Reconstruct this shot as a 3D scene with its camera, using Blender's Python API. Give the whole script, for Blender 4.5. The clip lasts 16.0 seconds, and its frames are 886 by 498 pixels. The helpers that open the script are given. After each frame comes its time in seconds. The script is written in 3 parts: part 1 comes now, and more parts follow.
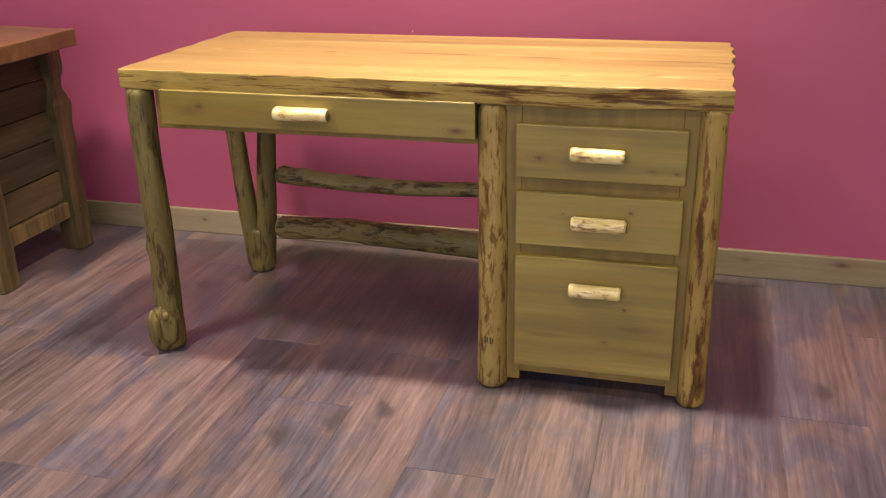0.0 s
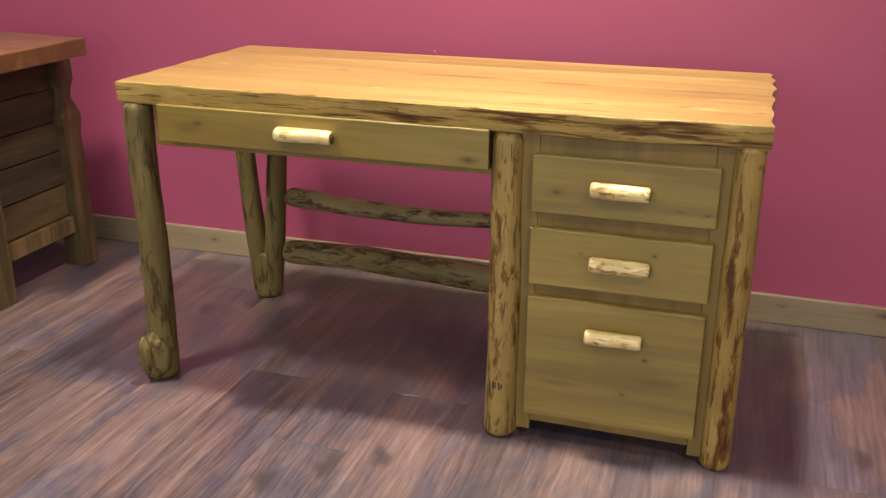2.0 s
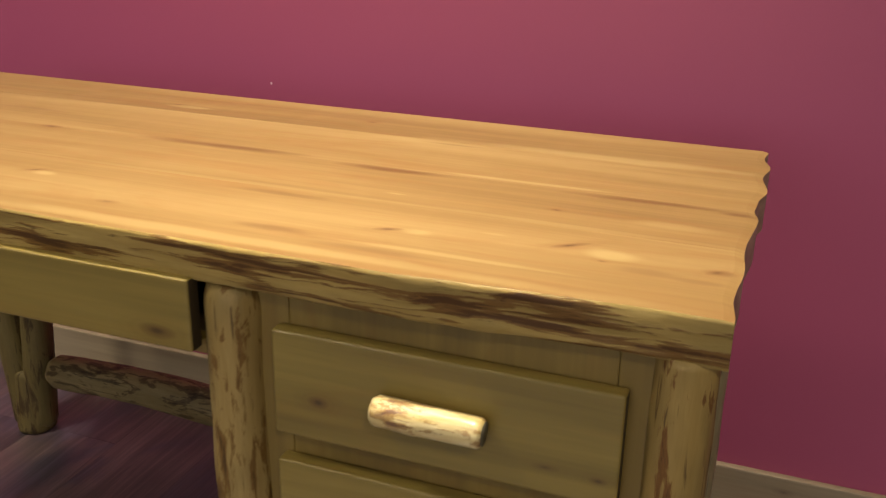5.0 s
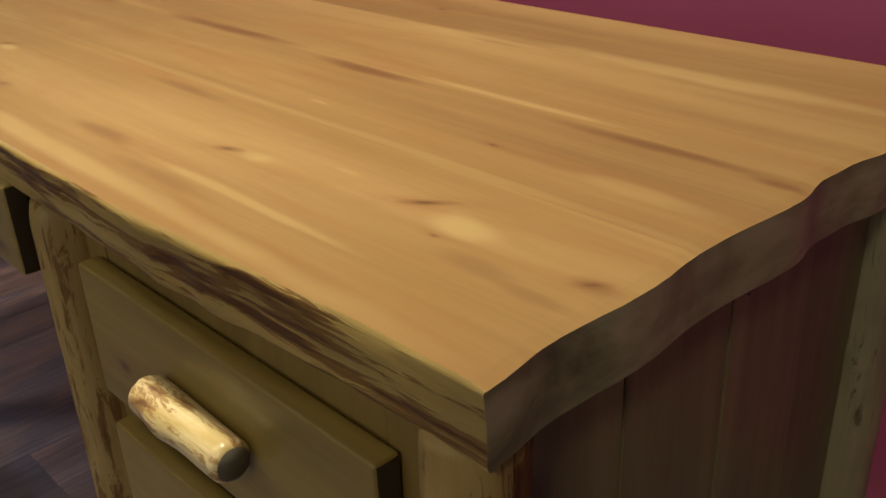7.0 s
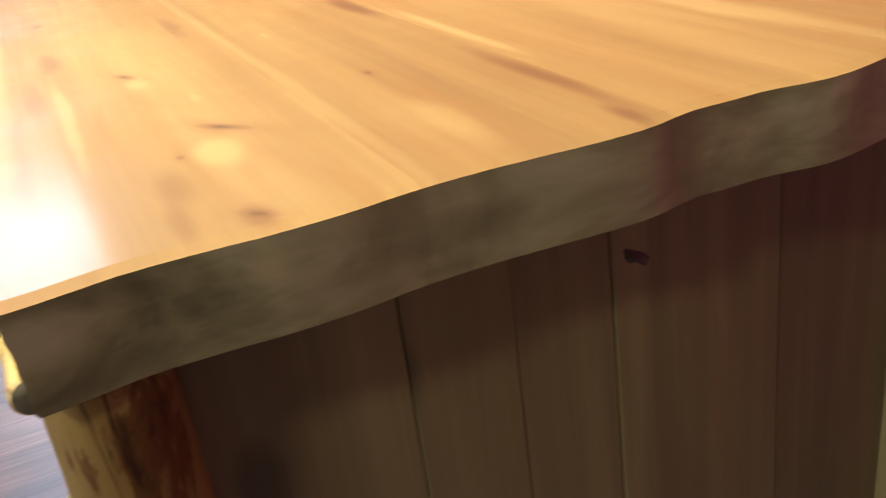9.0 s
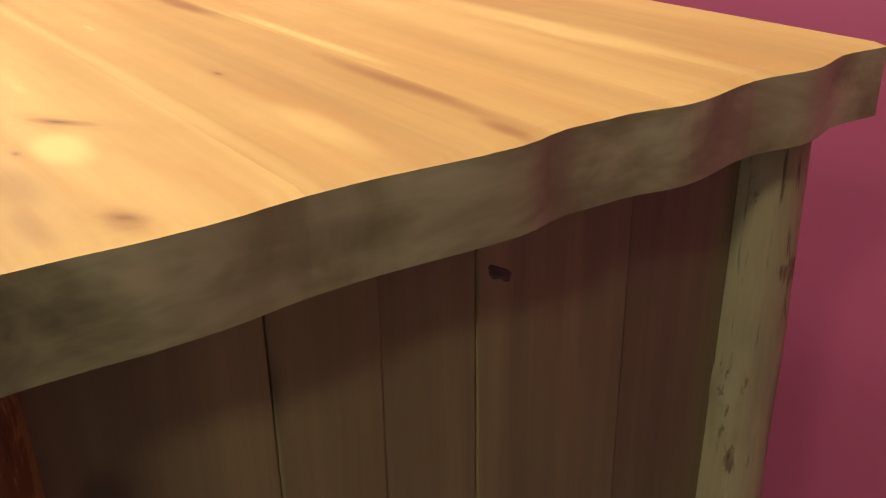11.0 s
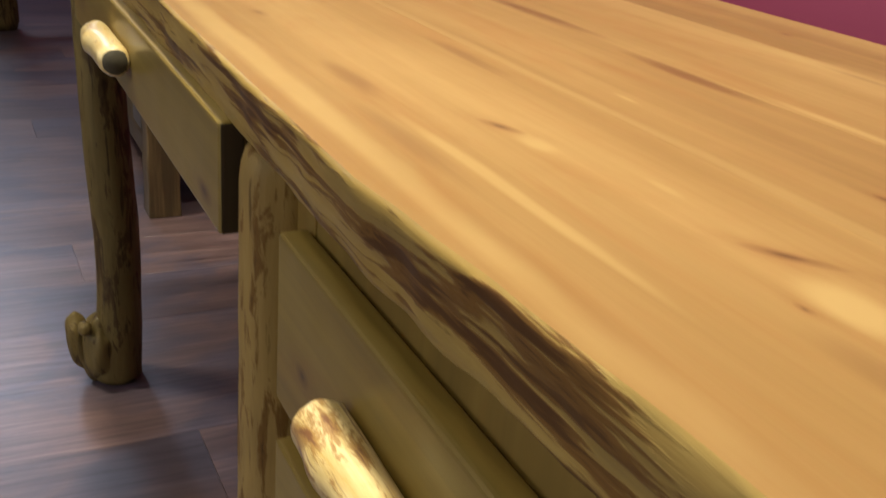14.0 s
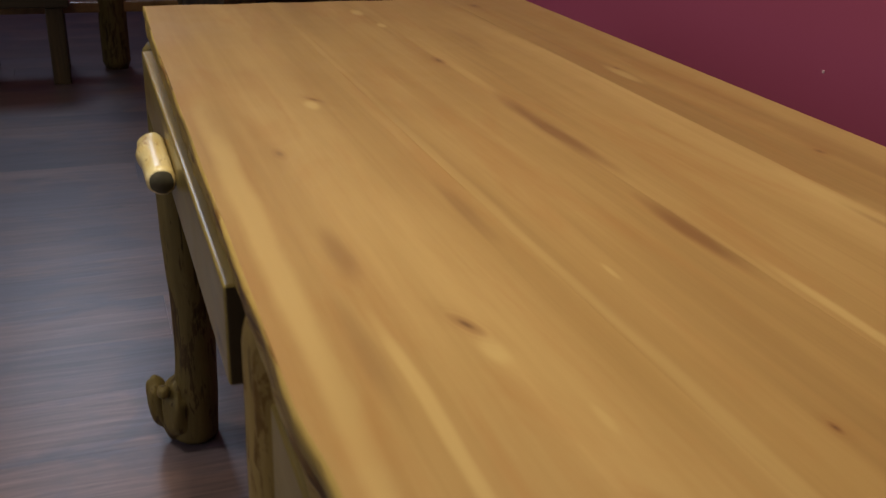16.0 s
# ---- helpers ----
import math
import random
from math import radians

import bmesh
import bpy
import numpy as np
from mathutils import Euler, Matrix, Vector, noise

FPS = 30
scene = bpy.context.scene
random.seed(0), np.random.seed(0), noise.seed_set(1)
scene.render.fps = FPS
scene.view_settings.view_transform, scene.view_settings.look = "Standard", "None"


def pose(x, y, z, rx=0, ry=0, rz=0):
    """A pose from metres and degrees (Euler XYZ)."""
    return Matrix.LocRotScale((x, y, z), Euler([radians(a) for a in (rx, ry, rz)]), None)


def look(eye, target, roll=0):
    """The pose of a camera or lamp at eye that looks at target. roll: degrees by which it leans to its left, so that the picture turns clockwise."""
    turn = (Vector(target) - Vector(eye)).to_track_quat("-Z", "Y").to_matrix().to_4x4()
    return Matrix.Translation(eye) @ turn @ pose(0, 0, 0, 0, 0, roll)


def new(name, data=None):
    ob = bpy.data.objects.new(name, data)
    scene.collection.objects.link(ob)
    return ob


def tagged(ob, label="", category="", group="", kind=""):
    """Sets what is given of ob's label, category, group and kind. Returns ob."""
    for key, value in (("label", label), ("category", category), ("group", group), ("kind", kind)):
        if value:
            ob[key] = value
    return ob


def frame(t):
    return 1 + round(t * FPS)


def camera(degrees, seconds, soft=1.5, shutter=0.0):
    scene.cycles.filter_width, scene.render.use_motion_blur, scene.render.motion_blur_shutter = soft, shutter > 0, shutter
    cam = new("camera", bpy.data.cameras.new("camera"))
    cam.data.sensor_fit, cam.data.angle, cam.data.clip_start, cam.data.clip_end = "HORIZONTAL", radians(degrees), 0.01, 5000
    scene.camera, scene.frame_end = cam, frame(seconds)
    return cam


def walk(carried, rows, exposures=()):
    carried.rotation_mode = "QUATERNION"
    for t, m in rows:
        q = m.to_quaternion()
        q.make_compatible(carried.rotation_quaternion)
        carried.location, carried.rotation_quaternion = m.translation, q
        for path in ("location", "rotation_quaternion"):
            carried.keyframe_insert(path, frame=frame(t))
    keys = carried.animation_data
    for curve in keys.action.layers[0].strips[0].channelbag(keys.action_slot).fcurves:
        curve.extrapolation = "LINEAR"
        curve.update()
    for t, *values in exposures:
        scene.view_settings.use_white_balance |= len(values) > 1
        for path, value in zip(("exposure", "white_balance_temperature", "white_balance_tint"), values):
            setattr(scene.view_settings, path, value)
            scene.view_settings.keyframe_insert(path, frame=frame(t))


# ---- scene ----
cam = camera(49.9, 16.0, soft=1.25, shutter=0.35)
PATH = [
    (0, (1.452, -2.131, 1.233), (0.951, -0.335, 0.508), -1.1),
    (0.5, (1.457, -2.128, 1.221), (0.948, -0.332, 0.503), -1.2),
    (1, (1.472, -2.107, 1.224), (0.95, -0.318, 0.5), -1.1),
    (1.5, (1.5, -2.055, 1.215), (0.906, -0.281, 0.508), -0.6),
    (2, (1.467, -1.945, 1.207), (0.889, -0.157, 0.521), 0.3),
    (2.5, (1.446, -1.792, 1.202), (0.949, 0.02, 0.516), 0.1),
    (3, (1.455, -1.673, 1.194), (0.978, 0.136, 0.486), 0.4),
    (3.5, (1.495, -1.459, 1.19), (0.828, 0.33, 0.594), 0.3),
    (4, (1.53, -1.283, 1.184), (0.846, 0.487, 0.553), 1.5),
    (4.5, (1.521, -1.045, 1.174), (0.922, 0.737, 0.493), 1.2),
    (7, (1.784, -0.266, 1.057), (0.468, 0.953, 0.172), -2.5),
    (7.5, (1.823, -0.174, 1.024), (0.333, 0.799, 0.111), -5.1),
    (8, (1.878, -0.078, 0.986), (0.224, 0.598, 0.086), -7.4),
    (8.5, (1.901, -0.013, 0.964), (0.192, 0.556, 0.095), -9.4),
    (9, (1.905, 0.043, 0.955), (0.217, 0.71, 0.115), -8.1),
    (9.5, (1.907, 0.087, 0.958), (0.24, 0.806, 0.119), -8.2),
    (12, (1.786, -0.093, 0.941), (0.409, 1.106, 0.125), 2.7),
    (12.5, (1.732, -0.144, 0.938), (0.304, 0.92, 0.028), 3.7),
    (13, (1.694, -0.17, 0.931), (0.258, 0.863, -0.002), 4.3),
    (13.5, (1.652, -0.183, 0.943), (0.155, 0.781, 0.032), 4.5),
    (14, (1.604, -0.182, 0.954), (-0.006, 0.693, 0.152), 5.3),
    (14.5, (1.553, -0.181, 0.993), (-0.12, 0.649, 0.276), 2.2),
    (15, (1.506, -0.179, 1.037), (-0.202, 0.608, 0.358), 1.4),
    (15.5, (1.516, -0.176, 1.061), (-0.175, 0.599, 0.325), 2.7),
    (16, (1.606, -0.095, 1.074), (-0.099, 0.564, 0.261), 2.3),
]

EXPOSURES = [(0.0, 0.34), (3.0, 0.2), (4.0, -0.09), (4.7, -0.26), (7.0, -0.98), (8.0, -0.36), (8.6, -0.08), (9.5, 0.20), (12.0, 0.05), (13.0, -0.12), (14.0, -0.52), (14.5, -0.92), (15.0, -1.2), (16.0, -1.38)]
walk(cam, [(t, look(eye, target, roll)) for t, eye, target, roll in PATH], EXPOSURES)

# ---- light ----
world = bpy.data.worlds.new("room_dark")
world.use_nodes = True
world.node_tree.nodes["Background"].inputs[0].default_value = (0.55, 0.6, 0.8, 1)
world.node_tree.nodes["Background"].inputs[1].default_value = 0.05
scene.world = world


def area_lamp(name, eye, target, size, watts, colour, size_y=None, beam=180):
    data = bpy.data.lights.new(name, "AREA")
    data.shape, data.size, data.energy, data.color = ("RECTANGLE" if size_y else "DISK"), size, watts, colour
    if size_y:
        data.size_y = size_y
    data.spread = radians(beam)
    ob = new(name, data)
    ob.matrix_world = look(eye, target)
    return ob


WARM = (1.0, 0.90, 0.70)
area_lamp("ceiling_spot_desk", (1.00, 0.02, 3.3), (1.00, 0.05, 0.5), 0.22, 33, WARM, beam=80)
area_lamp("ceiling_spot_front", (-0.55, -1.05, 3.5), (-0.55, 0.15, 0.7), 0.40, 23, WARM, beam=85)
# Unseen fill lamp, added to lift the desk's right side and end.
area_lamp("ceiling_spot_east", (2.9, -2.6, 3.3), (1.3, 0.2, 0.5), 0.4, 7.5, WARM, beam=80)
COOL = (0.66, 0.77, 1.0)
area_lamp("west_window_daylight", (-5.40, -0.40, 3.32), (0.0, -0.3, 0.2), 1.0, 56, COOL, 1.0)
# Fill for drawer fronts and floor, from an assumed, unseen window behind the camera.
area_lamp("south_window_daylight", (0.7, -4.5, 1.7), (0.6, 0.0, 0.3), 3.4, 74, (0.93, 0.93, 0.95), 1.9)

# ---- materials ----


class Graph:
    """Short hand for a material's nodes."""

    def __init__(self, name, rough=0.5, coat=0.0, coat_rough=0.1, metal=0.0):
        self.mat = bpy.data.materials.new(name)
        self.mat.use_nodes = True
        self.tree = self.mat.node_tree
        self.bsdf = self.tree.nodes["Principled BSDF"]
        self.bsdf.inputs["Roughness"].default_value = rough
        self.bsdf.inputs["Metallic"].default_value = metal
        self.bsdf.inputs["Coat Weight"].default_value = coat
        self.bsdf.inputs["Coat Roughness"].default_value = coat_rough

    def node(self, kind, values=None, **props):
        n = self.tree.nodes.new(kind)
        for k, v in props.items():
            setattr(n, k, v)
        for k, v in (values or {}).items():
            if isinstance(v, bpy.types.NodeSocket):
                self.tree.links.new(v, n.inputs[k])
            else:
                n.inputs[k].default_value = v
        return n

    def math(self, op, a, b=0.0, clamp=False):
        return self.node("ShaderNodeMath", {0: a, 1: b}, operation=op, use_clamp=clamp).outputs[0]

    def vec(self, op, a, b=(0, 0, 0)):
        n = self.node("ShaderNodeVectorMath", {0: a, 1: b}, operation=op)
        return n.outputs["Value" if op in ("LENGTH", "DISTANCE", "DOT_PRODUCT") else "Vector"]

    def noise(self, vector, scale, detail=4.0, rough=0.55, distortion=0.0):
        return self.node("ShaderNodeTexNoise", {"Vector": vector, "Scale": scale, "Detail": detail, "Roughness": rough, "Distortion": distortion}).outputs["Fac"]

    def ramp(self, fac, stops):
        n = self.node("ShaderNodeValToRGB", {"Fac": fac})
        el = n.color_ramp.elements
        while len(el) < len(stops):
            el.new(0.5)
        for e, (p, c) in zip(el, stops):
            e.position = p
            e.color = (*c, 1) if len(c) == 3 else c
        return n.outputs["Color"]

    def step(self, fac, lo, hi, a=0.0, b=1.0):
        return self.node("ShaderNodeMapRange", {"Value": fac, "From Min": lo, "From Max": hi, "To Min": a, "To Max": b}, interpolation_type="SMOOTHSTEP").outputs[0]

    def mix(self, fac, a, b, kind="MIX"):
        n = self.node("ShaderNodeMix", {0: fac}, data_type="RGBA", blend_type=kind)
        for i, v in ((6, a), (7, b)):
            if isinstance(v, bpy.types.NodeSocket):
                self.tree.links.new(v, n.inputs[i])
            else:
                n.inputs[i].default_value = (*v, 1)
        return n.outputs[2]

    def coords(self, stretch, shift=37.0):
        """Object coordinates, stretched, moved on by the object's own random number."""
        co = self.node("ShaderNodeTexCoord").outputs["Object"]
        r = self.node("ShaderNodeObjectInfo").outputs["Random"]
        off = self.node("ShaderNodeCombineXYZ", {"X": self.math("MULTIPLY", r, shift), "Y": self.math("MULTIPLY", r, shift * 0.7), "Z": self.math("MULTIPLY", r, shift * 1.3)}).outputs[0]
        self.co, self.rand = co, r
        return self.vec("ADD", self.vec("MULTIPLY", co, stretch), off)

    def finish(self, colour, height=None, strength=0.2, distance=0.002, rough=None):
        self.tree.links.new(colour, self.bsdf.inputs["Base Color"])
        if height is not None:
            b = self.node("ShaderNodeBump", {"Strength": strength, "Distance": distance, "Height": height})
            self.tree.links.new(b.outputs[0], self.bsdf.inputs["Normal"])
            self.tree.links.new(b.outputs[0], self.bsdf.inputs["Coat Normal"])
        if rough is not None:
            self.tree.links.new(rough, self.bsdf.inputs["Roughness"])
        return self.mat


def stretch_for(axis, along, across):
    return tuple(along if a == axis else across for a in "xyz")


def wood(name, dark, mid, light, axis="x", size=1.0, rough=0.45, coat=0.0, tone=0.25, knots=(), lights=(), streaks=(), bump=0.15, spots=0.0, upright=False, waviness=0.5):
    """Sawn, finished wood: long grain, broad heartwood bands, knots at given places."""
    g = Graph(name, rough, coat, 0.16)
    p = g.coords(stretch_for(axis, 0.55 * size, 7.0 * size))
    broad = g.noise(p, 1.3, 3, 0.5, waviness)
    p2 = g.coords(stretch_for(axis, 2.2 * size, 60.0 * size), 11.0)
    fine = g.noise(p2, 1.0, 5, 0.65, 0.3)
    f = g.math("ADD", g.math("MULTIPLY", broad, 0.64), g.math("MULTIPLY", fine, 0.36))
    f = g.math("ADD", f, g.math("MULTIPLY", g.math("SUBTRACT", g.rand, 0.5), tone))
    col = g.ramp(f, [(0.25, dark), (0.5, mid), (0.72, light)])
    warm = g.noise(g.coords(stretch_for(axis, 3.0, 17.0), 3.0), 1.0, 5, 0.62, 0.9)
    col = g.mix(g.step(warm, 0.48, 0.70, 0.0, 0.36), col, tuple(c * f for c, f in zip(mid, (0.92, 0.70, 0.58))))
    at = g.co
    if upright:
        sep = g.node("ShaderNodeSeparateXYZ", {0: g.co})
        at = g.node("ShaderNodeCombineXYZ", {"X": sep.outputs["X"], "Y": sep.outputs["Z"]}).outputs[0]
    wob = g.vec("MULTIPLY", g.node("ShaderNodeTexNoise", {"Vector": g.vec("MULTIPLY", g.co, (9, 26, 26)), "Scale": 1.0, "Detail": 3.0}).outputs["Color"], (0.9, 0.9, 0.0))
    for (cx, cy, rx, ry, k) in lights:
        d = g.vec("ADD", g.vec("MULTIPLY", g.vec("SUBTRACT", at, (cx, cy, 0)), (1 / rx, 1 / ry, 0)), wob)
        m = g.step(g.vec("LENGTH", g.vec("SUBTRACT", d, (0.45, 0.45, 0))), 0.35, 1.1, k, 0.0)
        col = g.mix(m, col, tuple(c * k2 for c, k2 in zip(light, (1.12, 1.2, 1.25))))
    for (cx, cy, rx, ry, k) in streaks:
        d = g.vec("ADD", g.vec("MULTIPLY", g.vec("SUBTRACT", at, (cx, cy, 0)), (1 / rx, 1 / ry, 0)), wob)
        m = g.step(g.vec("LENGTH", g.vec("SUBTRACT", d, (0.45, 0.45, 0))), 0.2, 1.15, k, 0.0)
        col = g.mix(m, col, tuple(c * f for c, f in zip(dark, (0.80, 0.66, 0.68))))
    for (cx, cy, rx, ry, k, *turn) in knots:
        a = radians(turn[0]) if turn else 0.0
        off = g.vec("SUBTRACT", at, (cx, cy, 0))
        along = g.vec("DOT_PRODUCT", off, (math.cos(a) / rx, math.sin(a) / rx, 0))
        across = g.vec("DOT_PRODUCT", off, (-math.sin(a) / ry, math.cos(a) / ry, 0))
        d = g.vec("ADD", g.node("ShaderNodeCombineXYZ", {"X": along, "Y": across}).outputs[0], g.vec("MULTIPLY", wob, (0.6, 0.6, 0)))
        ln = g.vec("LENGTH", g.vec("SUBTRACT", d, (0.27, 0.27, 0)))
        ring = g.math("ADD", g.math("MULTIPLY", g.math("SINE", g.math("MULTIPLY", ln, 13.0)), 0.18), 0.7)
        col = g.mix(g.math("MULTIPLY", g.step(ln, 0.6, 2.1, 0.34 * k, 0.0), ring), col, tuple(c * f for c, f in zip(dark, (1.0, 0.70, 0.6))))
        col = g.mix(g.step(ln, 0.25, 0.9, k * 0.8, 0.0), col, tuple(c * f for c, f in zip(dark, (0.75, 0.52, 0.5))))
        col = g.mix(g.step(ln, 0.05, 0.4, k, 0.0), col, tuple(c * f for c, f in zip(dark, (0.38, 0.30, 0.32))))
    if spots:
        v = g.node("ShaderNodeTexVoronoi", {"Vector": g.coords(stretch_for(axis, 3.0, 6.5), 17.0), "Scale": 1.0, "Randomness": 1.0})
        m = g.step(v.outputs["Distance"], 0.05, 0.13, spots, 0.0)
        col = g.mix(m, col, tuple(c * 0.3 for c in dark))
    r = g.step(g.noise(g.coords((6, 6, 6), 5.0), 1.0, 3), 0.3, 0.7, rough - 0.06, rough + 0.08)
    return g.finish(col, fine, bump, 0.0015, r)


def log_skin(name, pale, gold, bark, deep, cover=0.5, rough=0.48, fleck=(55.0, 14.0), coat=0.12, grain=(14.0, 2.2), bump=0.4, axis="z", patches=(), front=None, ragged=(7, 0.68)):
    """A peeled log: mottled golden wood, ragged strips of inner bark, dashes and drying cracks, all along the axis."""
    g = Graph(name, rough, coat, 0.25)
    g.bsdf.inputs["Specular IOR Level"].default_value = 0.25

    def along(across, length):
        return stretch_for(axis, length, across)

    base = g.noise(g.coords(along(*grain), 23.0), 1.0, 5, 0.62, 0.6)
    fine = g.noise(g.coords(along(190.0, 16.0), 9.0), 1.0, 4, 0.7, 0.3)
    tone = g.math("ADD", g.math("MULTIPLY", base, 0.68), g.math("MULTIPLY", fine, 0.32))
    col = g.ramp(tone, [(0.32, gold), (0.5, tuple((a + b) / 2 for a, b in zip(gold, pale))), (0.64, pale)])
    grey = g.noise(g.coords(along(11.0, 4.0), 41.0), 1.0, 4, 0.6)
    col = g.mix(g.step(grey, 0.48, 0.70, 0.0, 0.45), col, tuple(c * f for c, f in zip(gold, (0.55, 0.62, 0.75))))
    strip = g.noise(g.coords(along(*fleck), 31.0), 1.0, ragged[0], ragged[1], 0.45)
    zone = g.noise(g.coords(along(16.0, 5.0), 61.0), 1.0, 3, 0.5)
    mask = g.math("ADD", strip, g.math("MULTIPLY", g.math("SUBTRACT", zone, 0.5), 0.35))
    if patches:  # torn bark at known places (x, z, half length in x, in z, weight)
        sep = g.node("ShaderNodeSeparateXYZ", {0: g.co})
        at = g.node("ShaderNodeCombineXYZ", {"X": sep.outputs["X"], "Y": sep.outputs["Z"]}).outputs[0]
        more = 0.0
        for (cx, cz, rx, rz, k) in patches:
            d = g.vec("LENGTH", g.vec("MULTIPLY", g.vec("SUBTRACT", at, (cx, cz, 0)), (1 / rx, 1 / rz, 0)))
            more = g.math("MAXIMUM", g.step(d, 0.3, 1.5, k, 0.0), more)
        if front is not None:
            more = g.math("MULTIPLY", more, g.step(sep.outputs["Y"], front, front + 0.012, 1.0, 0.0))
        mask = g.math("ADD", mask, more)
    col = g.mix(g.step(mask, cover, cover + 0.06, 0.0, 0.85), col, bark)
    col = g.mix(g.step(mask, cover + 0.08, cover + 0.16, 0.0, 0.85), col, deep)
    crack = g.noise(g.coords(along(120.0, 7.0), 13.0), 1.0, 4, 0.6, 0.4)
    col = g.mix(g.step(crack, 0.60, 0.68, 0.0, 0.7), col, deep)
    h = g.math("ADD", g.math("MULTIPLY", fine, 0.5), g.math("MULTIPLY", g.step(mask, cover - 0.03, cover + 0.08), 0.6))
    return g.finish(col, h, bump, 0.0016)


TOP_KNOTS = [(1.134, 0.106, 0.024, 0.008, 0.6, 20), (1.338, 0.138, 0.036, 0.008, 0.65, 36), (1.493, 0.117, 0.020, 0.008, 0.4, 40), (1.378, 0.103, 0.008, 0.004, 0.5), (1.292, 0.249, 0.010, 0.004, 0.75),
             (0.611, 0.133, 0.022, 0.006, 0.5, 30), (0.785, 0.060, 0.026, 0.010, 0.35), (0.459, 0.332, 0.028, 0.012, 0.55), (0.083, 0.532, 0.03, 0.016, 0.45), (0.901, 0.568, 0.013, 0.007, 0.6), (0.545, 0.545, 0.012, 0.006, 0.5)]
TOP_LIGHTS = [(1.386, 0.124, 0.036, 0.016, 0.95), (1.168, 0.110, 0.022, 0.009, 0.75), (0.634, 0.125, 0.022, 0.009, 0.8), (0.120, 0.318, 0.030, 0.011, 0.75), (0.226, 0.326, 0.020, 0.008, 0.75),
              (0.572, 0.537, 0.05, 0.011, 0.5), (1.0, 0.010, 0.55, 0.014, 0.6), (1.30, 0.508, 0.28, 0.022, 0.6), (1.3, 0.197, 0.30, 0.008, 0.3), (0.9, 0.196, 0.35, 0.006, 0.25), (1.20, 0.054, 0.17, 0.006, 0.65),
              (1.22, 0.345, 0.14, 0.006, 0.6), (1.03, 0.490, 0.12, 0.018, 0.5), (0.55, 0.497, 0.30, 0.006, 0.35), (1.25, 0.137, 0.018, 0.004, 0.5), (1.09, 0.230, 0.016, 0.003, 0.6), (0.40, 0.196, 0.30, 0.005, 0.3), (1.44, 0.245, 0.06, 0.014, 0.35)]
TOP_STREAKS = [(0.775, 0.340, 0.150, 0.014, 0.8), (1.045, 0.326, 0.085, 0.012, 0.8), (1.39, 0.325, 0.12, 0.010, 0.75), (1.496, 0.116, 0.020, 0.010, 0.5), (1.500, 0.318, 0.026, 0.008, 0.8), (0.965, 0.174, 0.07, 0.010, 0.45),
               (1.011, 0.057, 0.05, 0.012, 0.5), (0.9, 0.59, 0.5, 0.03, 0.3), (0.35, 0.42, 0.1, 0.01, 0.3), (1.073, 0.487, 0.05, 0.006, 0.4), (1.15, 0.038, 0.10, 0.010, 0.35), (1.43, 0.092, 0.04, 0.012, 0.35), (1.48, 0.084, 0.03, 0.008, 0.35)]
M_TOP = wood("amber_pine", (0.198, 0.110, 0.034), (0.300, 0.180, 0.059), (0.392, 0.252, 0.092), "x", 1.0, 0.5, 0.26, 0.16, TOP_KNOTS, TOP_LIGHTS, TOP_STREAKS, 0.08)
M_TOP.node_tree.nodes["Principled BSDF"].inputs["Specular IOR Level"].default_value = 0.3


def end_material():
    g = Graph("sanded_end_grain", 0.42, 0.25, 0.25)
    blot = g.noise(g.coords((10, 9, 18), 0.0), 1.0, 4, 0.6, 0.6)
    rings = g.noise(g.coords((30, 16, 90), 0.0), 1.0, 3, 0.6, 1.5)
    f = g.math("ADD", g.math("MULTIPLY", blot, 0.88), g.math("MULTIPLY", rings, 0.12))
    col = g.ramp(f, [(0.34, (0.15, 0.140, 0.066)), (0.48, (0.29, 0.275, 0.138)), (0.64, (0.46, 0.44, 0.25))])
    wob = g.vec("MULTIPLY", g.node("ShaderNodeTexNoise", {"Vector": g.vec("MULTIPLY", g.co, (20, 34, 50)), "Scale": 1.0, "Detail": 3.0}).outputs["Color"], (0.0, 0.9, 0.9))
    for (cy, cz, ry, rz, k, tint) in ((0.338, 0.775, 0.022, 0.06, 0.5, (0.16, 0.115, 0.062)), (0.035, 0.752, 0.05, 0.012, 0.35, (0.13, 0.120, 0.065)), (0.465, 0.778, 0.018, 0.04, 0.3, (0.17, 0.13, 0.07)),
                                      (0.112, 0.779, 0.012, 0.010, 0.6, (0.55, 0.47, 0.26)), (0.012, 0.778, 0.022, 0.014, 0.5, (0.50, 0.47, 0.30)), (0.150, 0.756, 0.045, 0.008, 0.45, (0.46, 0.42, 0.26)), (0.215, 0.768, 0.04, 0.012, 0.35, (0.13, 0.105, 0.05))):
        d = g.vec("ADD", g.vec("MULTIPLY", g.vec("SUBTRACT", g.co, (0, cy, cz)), (0, 1 / ry, 1 / rz)), wob)
        col = g.mix(g.step(g.vec("LENGTH", g.vec("SUBTRACT", d, (0, 0.45, 0.45))), 0.2, 1.2, k, 0.0), col, tint)
    return g.finish(col, f, 0.35, 0.003)


